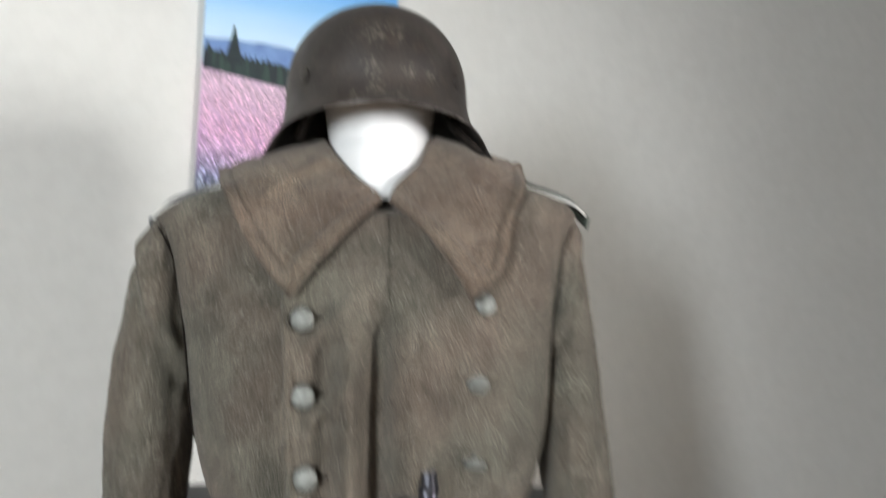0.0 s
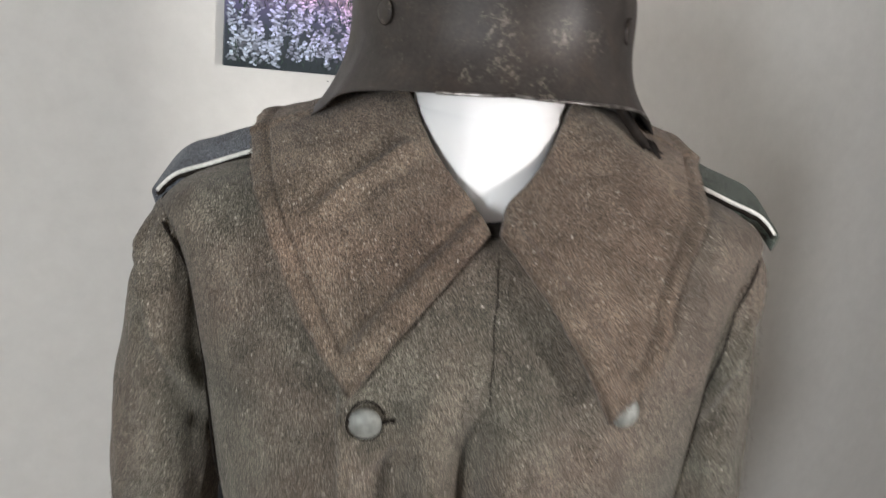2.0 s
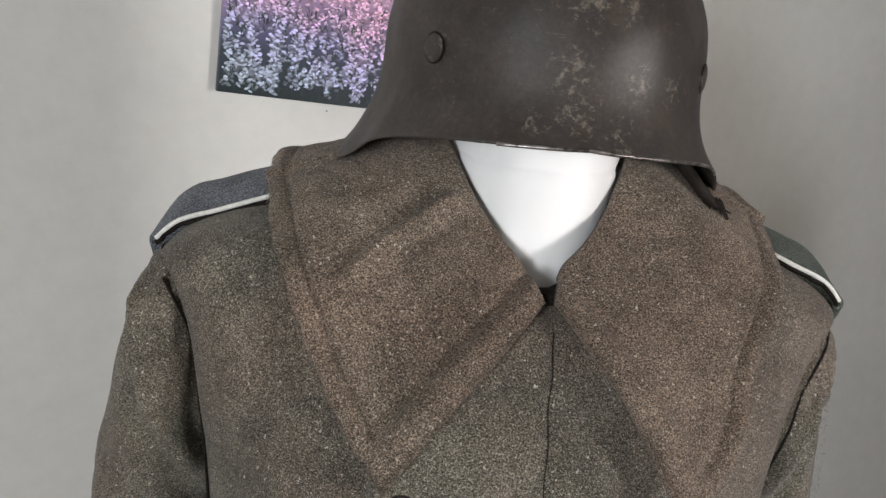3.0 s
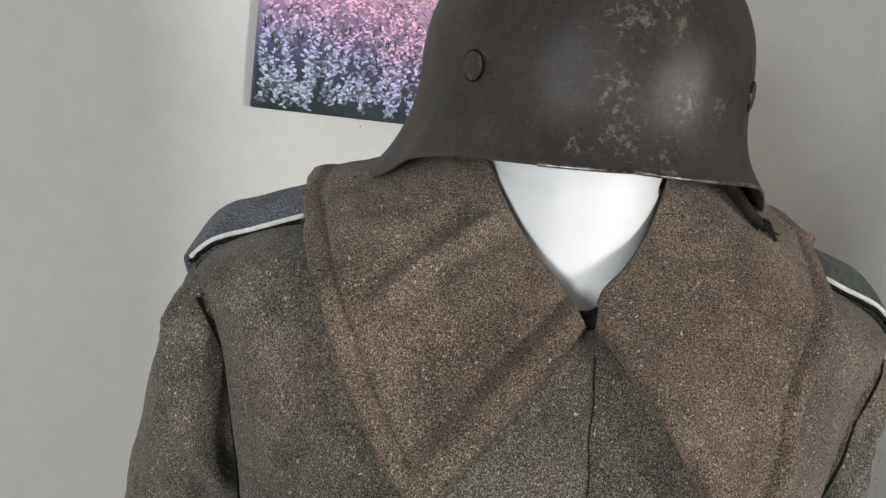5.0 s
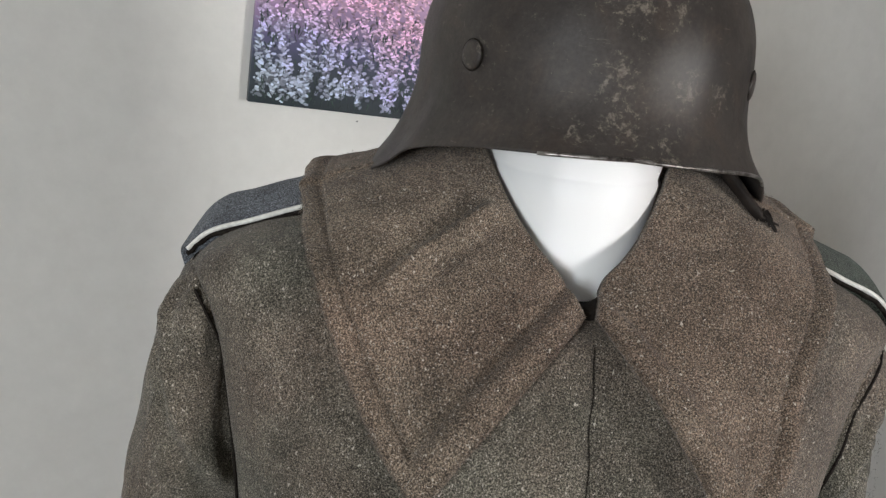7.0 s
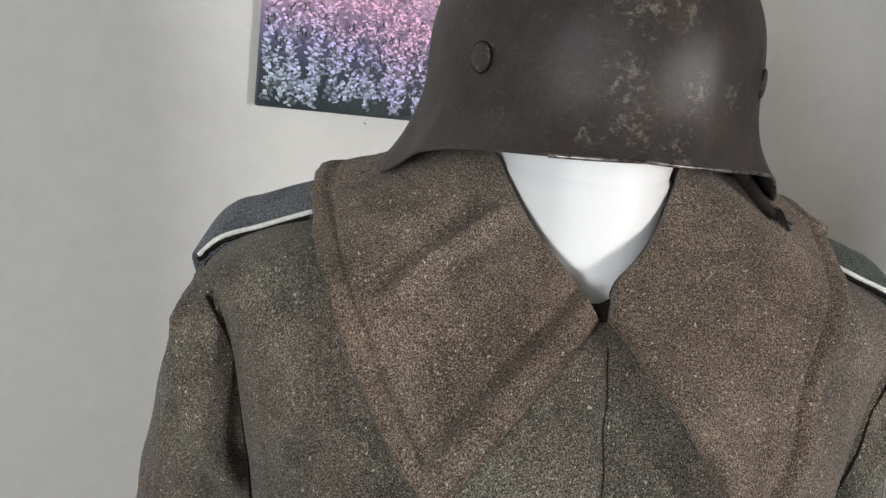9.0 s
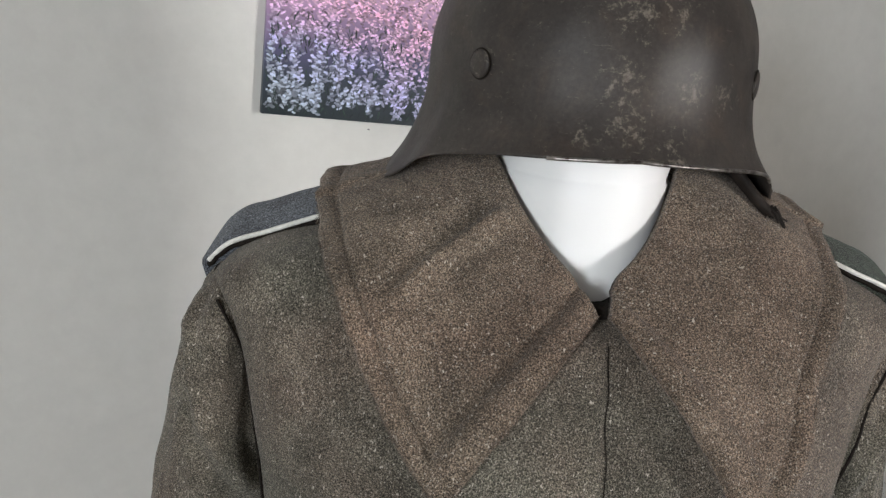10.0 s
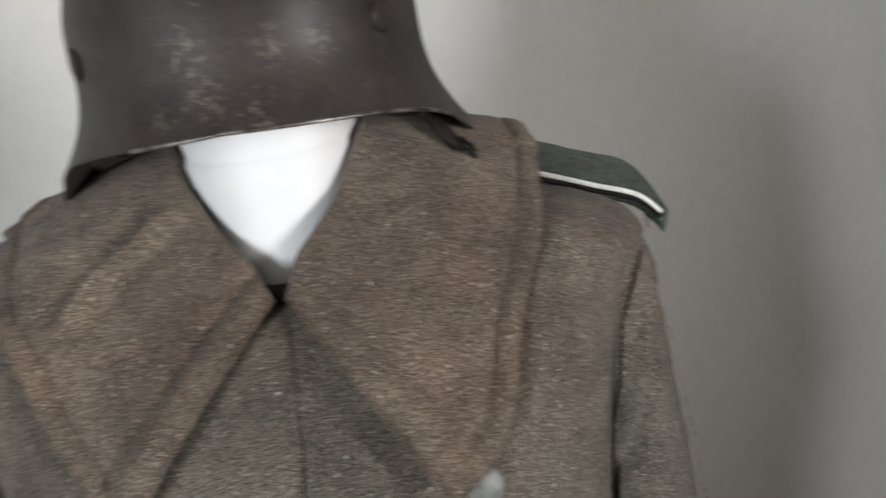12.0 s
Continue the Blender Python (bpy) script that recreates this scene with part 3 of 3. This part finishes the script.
def thread_ends(side, n):
    """Loose dark threads where the strap is sewn to the sleeve head."""
    rnd = random.Random(5 + side)
    b = bmesh.new()
    for _ in range(n):
        x, y, z = side * (0.256 + rnd.uniform(-0.010, 0.006)), rnd.uniform(0.0, 0.012), 1.455 + rnd.uniform(-0.004, 0.004)
        pts = [(x, y, z)]
        dx, dy, dz = side * rnd.uniform(-0.001, 0.002), rnd.uniform(-0.003, 0.0), rnd.uniform(-0.002, 0.001)
        for _ in range(4):
            x, y, z = x + dx, y + dy, z + dz
            dz -= 0.0006
            dx += rnd.uniform(-0.001, 0.001)
            pts.append((x, y, z))
        tube(pts, 0.0005, 5, b, m=coat_inv @ LEAN)
    part("thread_fray", b, THREAD_SHADE, coat, "frayed dark threads")


thread_ends(-1, 14), thread_ends(1, 3)


def button(x, z, tilt=(0, 0), hole=1):
    """A domed zinc button on its buttonhole."""
    m = coat_inv @ LEAN @ Matrix.Translation((x, front_y(x, z) - 0.001, z)) @ pose(0, 0, 0, 90 + tilt[0], 0, tilt[1])
    prof = [(0.0, 0.0085), (0.004, 0.0083), (0.008, 0.0074), (0.0108, 0.0058), (0.0122, 0.0040), (0.0120, 0.0028), (0.008, 0.0018), (0.003, 0.0010), (0.003, -0.004)]
    rows = [[(max(r, 1e-4) * math.cos(a), max(r, 1e-4) * math.sin(a), h) for a in (2 * math.pi * k / 28 for k in range(28))] for r, h in prof]
    b, v = grid(rows, close_u=True, m=m)
    b.faces.new(v[0]), b.faces.new(v[-1])
    bt = part("button", b, BUTTON, coat, "domed grey green zinc button")
    if hole:
        pts = [(x + q, front_y(x + q, z) - 0.0015, z + 0.001 * math.sin(400 * q)) for q in np.linspace(-0.014, 0.021, 12)]
        # a dark tube painted in as the shade in the recess round the button
        ring = [(x + 0.0136 * math.cos(q), front_y(x + 0.0136 * math.cos(q), z + 0.0136 * math.sin(q)) - 0.0004, z + 0.0136 * math.sin(q)) for q in np.linspace(0.4, 5.9, 26)]
        part("button_shade_ring", tube(ring, 0.0007, 6, m=coat_inv @ LEAN), THREAD_SHADE, bt, "dark ring standing in for the shade round the button")
        part("buttonhole", tube(pts, 0.0016, 6, m=coat_inv @ LEAN), THREAD_SHADE, bt, "dark stitched slit")
    return bt


for x, z in ((-0.071, 1.336), (-0.069, 1.259), (-0.066, 1.180)):
    button(x, z)
button(0.120, 1.348, (-12, 14), 0)
button(0.109, 1.267, (42, 4), 0)
button(0.104, 1.188, (62, -12), 0)

# ---------------------------------------------------------------- helmet
helmet = thing("steel_helmet", "dark scuffed steel helmet with a flared rim on the mannequin's head", "helmet", (0, 0.03, 1.5))
hel = Matrix.Translation((0, -0.03, -1.5)) @ LEAN @ Matrix.Translation((0.007, 0.041, 0)) @ Matrix.Rotation(radians(3), 4, "Z")
RIM = [  # degrees from the brow to the nape: rim height, flare
    (0, 1.572, 0.017), (30, 1.567, 0.015), (48, 1.561, 0.018), (60, 1.553, 0.022), (69, 1.541, 0.027), (77, 1.532, 0.032), (85, 1.529, 0.035), (95, 1.529, 0.036), (112, 1.526, 0.038), (150, 1.520, 0.040), (180, 1.516, 0.038)]


def shell(inset):
    rows = []
    NA = 144
    for j in range(61):
        row = []
        for k in range(NA):
            a = 2 * math.pi * k / NA
            deg = abs(math.degrees(math.atan2(math.sin(a), math.cos(a))))
            zr, fl = curve(RIM, deg)
            fx, fy = math.sin(a), -math.cos(a)
            ax, ay = 0.1152 - inset, 0.140 - inset
            rr = 1 / math.sqrt((fx / ax) ** 2 + (fy / ay) ** 2)
            if j <= 36:       # dome
                ph = (j / 36) * math.pi / 2
                r, z = rr * math.sin(max(ph, 0.004)) ** 0.88, 1.615 + (0.113 - inset) * math.cos(ph) ** 0.92
            else:             # wall and flare
                q = (j - 36) / 24
                r, z = rr + fl * q ** 2.3, 1.615 + (zr + inset * 0.3 - 1.615) * q
            d = 0.0012 * noise.noise((fx * 3 * r / 0.1, fy * 3 * r / 0.1, z * 22))
            row.append(((r + d) * fx, (r + d) * fy, z))
        rows.append(row)
    return rows


outer, inner = shell(0.0), shell(0.0022)
b, vo = grid(outer, close_u=True, m=hel)
_, vi = grid(inner, close_u=True, bm=b, m=hel)
b.faces.new(vo[0]), b.faces.new(vi[0])
for k in range(144):
    b.faces.new((vo[-1][k], vo[-1][(k + 1) % 144], vi[-1][(k + 1) % 144], vi[-1][k]))
part("shell", b, HELMET, helmet)
# a paler metal line along the brow and right part of the rim
m = Mat("pale_rim_steel", 0.35, 0.8)
m.set("Base Color", m.ramp(m.noise(90, 5, 0.7), [(0.4, (0.06, 0.05, 0.045)), (0.6, (0.34, 0.32, 0.30))]))
edge = [Vector(outer[-1][k % 144]).lerp(Vector(inner[-1][k % 144]), 0.5) for k in range(144 - 8, 144 + 25)]
part("rim_edge", tube(edge, 0.0012, 8, m=hel), m.m, helmet, "paler steel line along part of the rim edge")
rows = []
for z, g in ((1.582, 0.93), (1.590, 0.91), (1.60, 0.88), (1.66, 0.80), (1.70, 0.45)):
    rows.append([(0.103 * g * math.sin(a), 0.130 * g * -math.cos(a) + 0.004, z + 0.003 * math.cos(9 * a) * (z < 1.585)) for a in (2 * math.pi * k / 72 for k in range(72))])
b, v = grid(rows, close_u=True, m=hel)
part("liner", b, LINER, helmet, "dark leather liner inside")


def rivet(deg, z):
    a = radians(deg)
    fx, fy = math.sin(a), -math.cos(a)
    rr = 1 / math.sqrt((fx / 0.1160) ** 2 + (fy / 0.141) ** 2)
    n = Vector((fx / 0.112**2, fy / 0.140**2, 0)).normalized()
    m = hel @ Matrix.Translation((rr * fx, rr * fy, z)) @ n.to_track_quat("Z", "Y").to_matrix().to_4x4()
    prof = [(0.0001, 0.0016), (0.0060, 0.0015), (0.0082, 0.0010), (0.0090, 0.0001), (0.0092, -0.0015)]
    rows = [[(r * math.cos(q), r * math.sin(q), h) for q in (2 * math.pi * k / 24 for k in range(24))] for r, h in prof]
    b, v = grid(rows, close_u=True, m=m)
    b.faces.new(v[0])
    rv = part("rivet", b, HELMET, helmet)
    ring = [(0.0092 * math.cos(q), 0.0092 * math.sin(q), -0.0002) for q in np.linspace(-2.6, 2.9, 30)]
    part("rivet_edge", tube(ring, 0.0006, 6, m=m), THREAD_SHADE, rv, "thin dark ring round the rivet")


rivet(-44.5, 1.618), rivet(46, 1.618), rivet(180, 1.613)


def strap_piece(points, wide, name, label, parent):
    rows = []
    for p, w in zip(points, wide):
        p = Vector(p)
        rows.append([p + Vector((0.0055 * math.cos(q), w * math.sin(q), 0.0007 * math.sin(3 * q))) for q in (2 * math.pi * k / 14 for k in range(14))])
    b, v = grid(rows, close_u=True, m=hel)
    b.faces.new(v[0]), b.faces.new(v[-1])
    return part(name, b, LINER, parent, label)


to_h = hel.inverted() @ Matrix.Translation((0, -0.03, -1.5))
CHIN = [(0.098, 0.022, 1.582), (0.105, 0.012, 1.571), (0.1125, 0.001, 1.561), (0.120, -0.008, 1.551), (0.127, -0.016, 1.543), (0.132, -0.021, 1.537)]
cs = strap_piece([to_h @ Vector(p) for p in CHIN], [0.015, 0.015, 0.015, 0.014, 0.012, 0.008], "chin_strap", "torn dark leather chin strap end", helmet)
rnd = random.Random(3)
b = bmesh.new()
for _ in range(34):
    x, y, z = to_h @ Vector((0.131 + rnd.uniform(-0.006, 0.005), -0.021 + rnd.uniform(-0.007, 0.004), 1.540 + rnd.uniform(-0.002, 0.004)))
    pts = [(x, y, z)]
    dx, dy, dz = rnd.uniform(0, 0.003), rnd.uniform(-0.002, 0.002), rnd.uniform(-0.0035, -0.001)
    for _ in range(4):
        x, y, z = x + dx, y + dy, z + dz
        dx += rnd.uniform(-0.0012, 0.001)
        pts.append((x, y, z))
    tube(pts, 0.0007, 5, b, m=hel)
part("frayed_end", b, LINER, cs, "frayed leather fibres")
strap_piece([(-0.088, -0.03, 1.585), (-0.094, -0.03, 1.57), (-0.10, -0.028, 1.556)], [0.011, 0.011, 0.010], "chin_strap", "dark leather chin strap end", helmet)

# ---------------------------------------------------------------- gear at the waist
def pouch(x, y, z, rz, w, d, h, marks):
    bag = thing("leather_pouch", "black leather pouch hanging at the coat's waist", "pouch", (x, y, z), "pouches")
    m = Matrix.Rotation(radians(rz), 4, "Z")
    part("pouch_body", box(-w / 2, w / 2, -d / 2, d / 2, -h / 2, h / 2, m, bevel=0.018), BLACK, bag)
    part("flap", box(-w / 2 - 0.003, w / 2 + 0.003, -d / 2 - 0.005, d / 2, h / 2 - 0.03, h / 2 + 0.006, m, bevel=0.008), BLACK, bag)
    for k in range(marks):
        part("print_mark", box(w / 2 - 0.03 + 0.011 * k, w / 2 - 0.027 + 0.011 * k, -d / 2 - 0.0008, -d / 2 + 0.002, -0.03, -0.01, m), MARK, bag, "small pale printed mark", False)
    return bag


pouch(-0.175, 0.045, 1.050, 12, 0.10, 0.10, 0.12, 0)
pouch(0.215, 0.03, 1.052, -14, 0.11, 0.11, 0.12, 3)

gun = thing("gun_muzzle", "black steel gun muzzle against the coat front", "gun", (0.066, -0.175, 1.06))
b = tube([(0, 0, 0), (0, 0, 0.08), (0, 0, 0.118), (0, 0, 0.13)], [0.0085, 0.0085, 0.0085, 0.0082], 20, caps=False)
tube([(0, 0, 0.13), (0, 0, 0.129), (0, 0, 0.10)], [0.0082, 0.0052, 0.0052], 20, b, caps=False)
part("barrel", b, STEEL, gun)
part("muzzle_nut", tube([(0, 0, 0.095), (0, 0, 0.118)], 0.0105, 20), STEEL, gun)
part("sight_hood", box(-0.034, -0.008, -0.008, 0.008, 0.078, 0.104, bevel=0.004), STEEL, gun)

# ---------------------------------------------------------------- painting on the wall
PW, PH, PD, PZ = 0.401, 0.561, 0.018, 1.499
paint_m = ROOM @ Matrix.Translation((0, 0, PZ))
m = Mat("oil_sky", 0.45)
sep = m.node("ShaderNodeSeparateXYZ", Vector=m.co).outputs[2]
h = m.math("ADD", m.math("DIVIDE", sep, PH), m.math("MULTIPLY", m.math("SUBTRACT", m.noise(14, 4, 0.6, m.stretch(0.4, 1, 2.2)), 0.5), 0.05))
sky_col = m.ramp(h, [(0.60, (0.55, 0.68, 0.80)), (0.70, (0.50, 0.68, 0.86)), (0.82, (0.28, 0.53, 0.82)), (0.92, (0.14, 0.40, 0.76)), (1.0, (0.08, 0.32, 0.68))])
field = m.ramp(h, [(0.0, (0.012, 0.022, 0.026)), (0.10, (0.030, 0.040, 0.060)), (0.16, (0.08, 0.08, 0.16)), (0.24, (0.30, 0.20, 0.34)), (0.32, (0.56, 0.34, 0.54)), (0.5, (0.62, 0.44, 0.56)), (0.55, (0.52, 0.36, 0.50))])
m.set("Base Color", m.mix(m.math("GREATER_THAN", h, 0.575), field, sky_col))
CANVAS = m.bump(m.noise(240, 3), 0.3, 0.0008).m

m = Mat("oil_dabs", 0.5)
sep = m.node("ShaderNodeSeparateXYZ", Vector=m.co)
rand = m.n.new("ShaderNodeNewGeometry").outputs["Random Per Island"]
h = m.math("ADD", m.math("DIVIDE", sep.outputs[2], PH), m.math("MULTIPLY", m.math("SUBTRACT", m.noise(16, 3), 0.5), 0.22))
h = m.math("ADD", h, m.math("MULTIPLY", m.math("DIVIDE", sep.outputs[0], PW), 0.20))
hue = m.ramp(h, [(0.0, (0.36, 0.42, 0.44)), (0.12, (0.40, 0.45, 0.58)), (0.19, (0.48, 0.46, 0.70)), (0.27, (0.66, 0.47, 0.68)), (0.36, (0.80, 0.48, 0.66)), (0.6, (0.74, 0.55, 0.64))])
tone = m.ramp(rand, [(0.0, 0.18), (0.35, 0.55), (0.7, 1.0), (1.0, 1.6)])
m.set("Base Color", m.mix(1.0, hue, tone, "MULTIPLY"))
DABS = m.bump(m.noise(500, 2), 0.3, 0.0006).m

m = Mat("oil_dark", 0.5)
rand = m.n.new("ShaderNodeNewGeometry").outputs["Random Per Island"]
m.set("Base Color", m.ramp(rand, [(0.0, (0.008, 0.014, 0.020)), (0.6, (0.014, 0.030, 0.030)), (1.0, (0.03, 0.06, 0.045))]))
DARK = m.m
m = Mat("oil_hills", 0.5)
m.set("Base Color", m.ramp(m.noise(30, 3), [(0.3, (0.12, 0.20, 0.42)), (0.7, (0.18, 0.30, 0.55))]))
HILLS = m.m

picture = thing("painting", "oil painting of a lavender field, hung on the wall", "painting")
picture.matrix_world = paint_m
part("canvas", box(0, PW, -PD, -0.001, 0, PH, bevel=0.0015), CANVAS, picture)


def flat_shape(pts, lift, bm):
    vs_ = [bm.verts.new((u * PW, -PD - lift, v * PH)) for u, v in pts]
    bm.faces.new(vs_)


rnd = random.Random(11)
b = bmesh.new()
N = 40
up = [0.655 + 0.012 * math.sin(5 * i / N) + 0.006 * noise.noise((i * 0.3, 1, 1)) for i in range(N + 1)]
for i in range(N):
    flat_shape([(0.002 + 0.996 * i / N, 0.56), (0.002 + 0.996 * (i + 1) / N, 0.56), (0.002 + 0.996 * (i + 1) / N, up[i + 1]), (0.002 + 0.996 * i / N, up[i])], 0.0006, b)
part("painted_hill_range", b, HILLS, picture, "blue painted hills", False)

b = bmesh.new()
for i in range(50):
    u0, u1 = 0.003 + 0.994 * i / 50, 0.003 + 0.994 * (i + 1) / 50
    flat_shape([(u0, 0.548 - 0.075 * u0), (u1, 0.548 - 0.075 * u1), (u1, 0.61 - 0.05 * u1 + rnd.uniform(0, 0.01)), (u0, 0.61 - 0.05 * u0 + rnd.uniform(0, 0.01))], 0.00085, b)
for i in range(90):
    u = rnd.uniform(0.005, 0.985)
    base_v = 0.548 - 0.075 * u
    t = rnd.uniform(0.055, 0.10)
    w = rnd.uniform(0.010, 0.022)
    flat_shape([(max(u - w, 0.002), base_v), (min(u + w, 0.998), base_v), (u + w * 0.5, base_v + t * 0.7), (u, base_v + t), (max(u - w * 0.5, 0.002), base_v + t * 0.7)], 0.0009 + 0.000004 * i, b)
for k in range(9):     # the tall fir
    v0 = 0.575 + 0.014 * k
    w = 0.055 * (1 - k / 9.5)
    flat_shape([(0.145 - w, v0), (0.145 + w, v0 + 0.004 * rnd.uniform(-1, 1)), (0.145 + w * 0.25, v0 + 0.026), (0.145 - w * 0.25, v0 + 0.026)], 0.0013 + 0.00001 * k, b)
part("painted_fir_row", b, DARK, picture, "dark painted fir trees", False)

b = bmesh.new()


def dab(u, v, w, t, lean, lift):
    if not (0.004 < u - w / PW and u + w / PW < 0.996 and 0.004 < v and v + t / PH < 0.55 - 0.07 * u):
        return
    x, z = u * PW, v * PH
    ring = [b.verts.new((x + w * math.cos(q) + lean * (math.sin(q) + 1) * t, -PD - lift, z + t * 0.5 * (1 + math.sin(q)))) for q in (2 * math.pi * k / 6 for k in range(6))]
    mid = b.verts.new((x + lean * t, -PD - lift - 0.0007, z + t * 0.5))
    for k in range(6):
        b.faces.new((ring[k], ring[(k + 1) % 6], mid))


for i in range(440):
    u, v = rnd.uniform(0.01, 0.99), rnd.random() ** 1.3 * 0.44
    near_f = 1.25 - 1.6 * v
    tall = rnd.uniform(0.018, 0.034) * near_f
    lean = rnd.uniform(-0.15, 0.15)
    for k in range(11):
        q = k / 10
        wd = 0.0042 * near_f * (1 - 0.6 * q)
        dab(u + rnd.uniform(-1, 1) * wd * 1.3 / PW + lean * q * tall / PW, v + q * tall / PH, rnd.uniform(0.0019, 0.0037) * near_f, rnd.uniform(0.0028, 0.0054) * near_f, rnd.uniform(-0.5, 0.5), 0.0006 + 0.0009 * rnd.random())
for i in range(3400):
    v = rnd.uniform(0.18, 0.55)
    dab(rnd.uniform(0.01, 0.99), v, rnd.uniform(0.0014, 0.0034), rnd.uniform(0.0026, 0.0062), rnd.uniform(-0.8, 0.8), 0.0004 + 0.0006 * rnd.random())
tagged(part("blossom_paint", b, DABS, picture, "pink and lilac paint dabs", False), kind="stuff")
b = bmesh.new()
for i in range(800):
    u, v = rnd.uniform(0.01, 0.99), rnd.random() ** 1.6 * 0.24
    dab(u, v, rnd.uniform(0.0006, 0.0014), rnd.uniform(0.006, 0.014), rnd.uniform(-0.3, 0.3), 0.0005 + 0.0012 * rnd.random())
tagged(part("stem_paint", b, DARK, picture, "dark green painted stems", False), kind="stuff")

# a small nail left in the wall below the painting
nail = thing("wall_nail", "tiny dark nail in the wall below the painting", "nail")
nail.matrix_world = ROOM @ Matrix.Translation((0.163, 0, 1.486))
part("nail_shank", tube([(0, 0.004, 0), (0, -0.004, 0.001)], 0.0008, 8), STEEL, nail)
part("nail_head", tube([(0, -0.004, 0.001), (0, -0.005, 0.001)], 0.0011, 10), STEEL, nail)
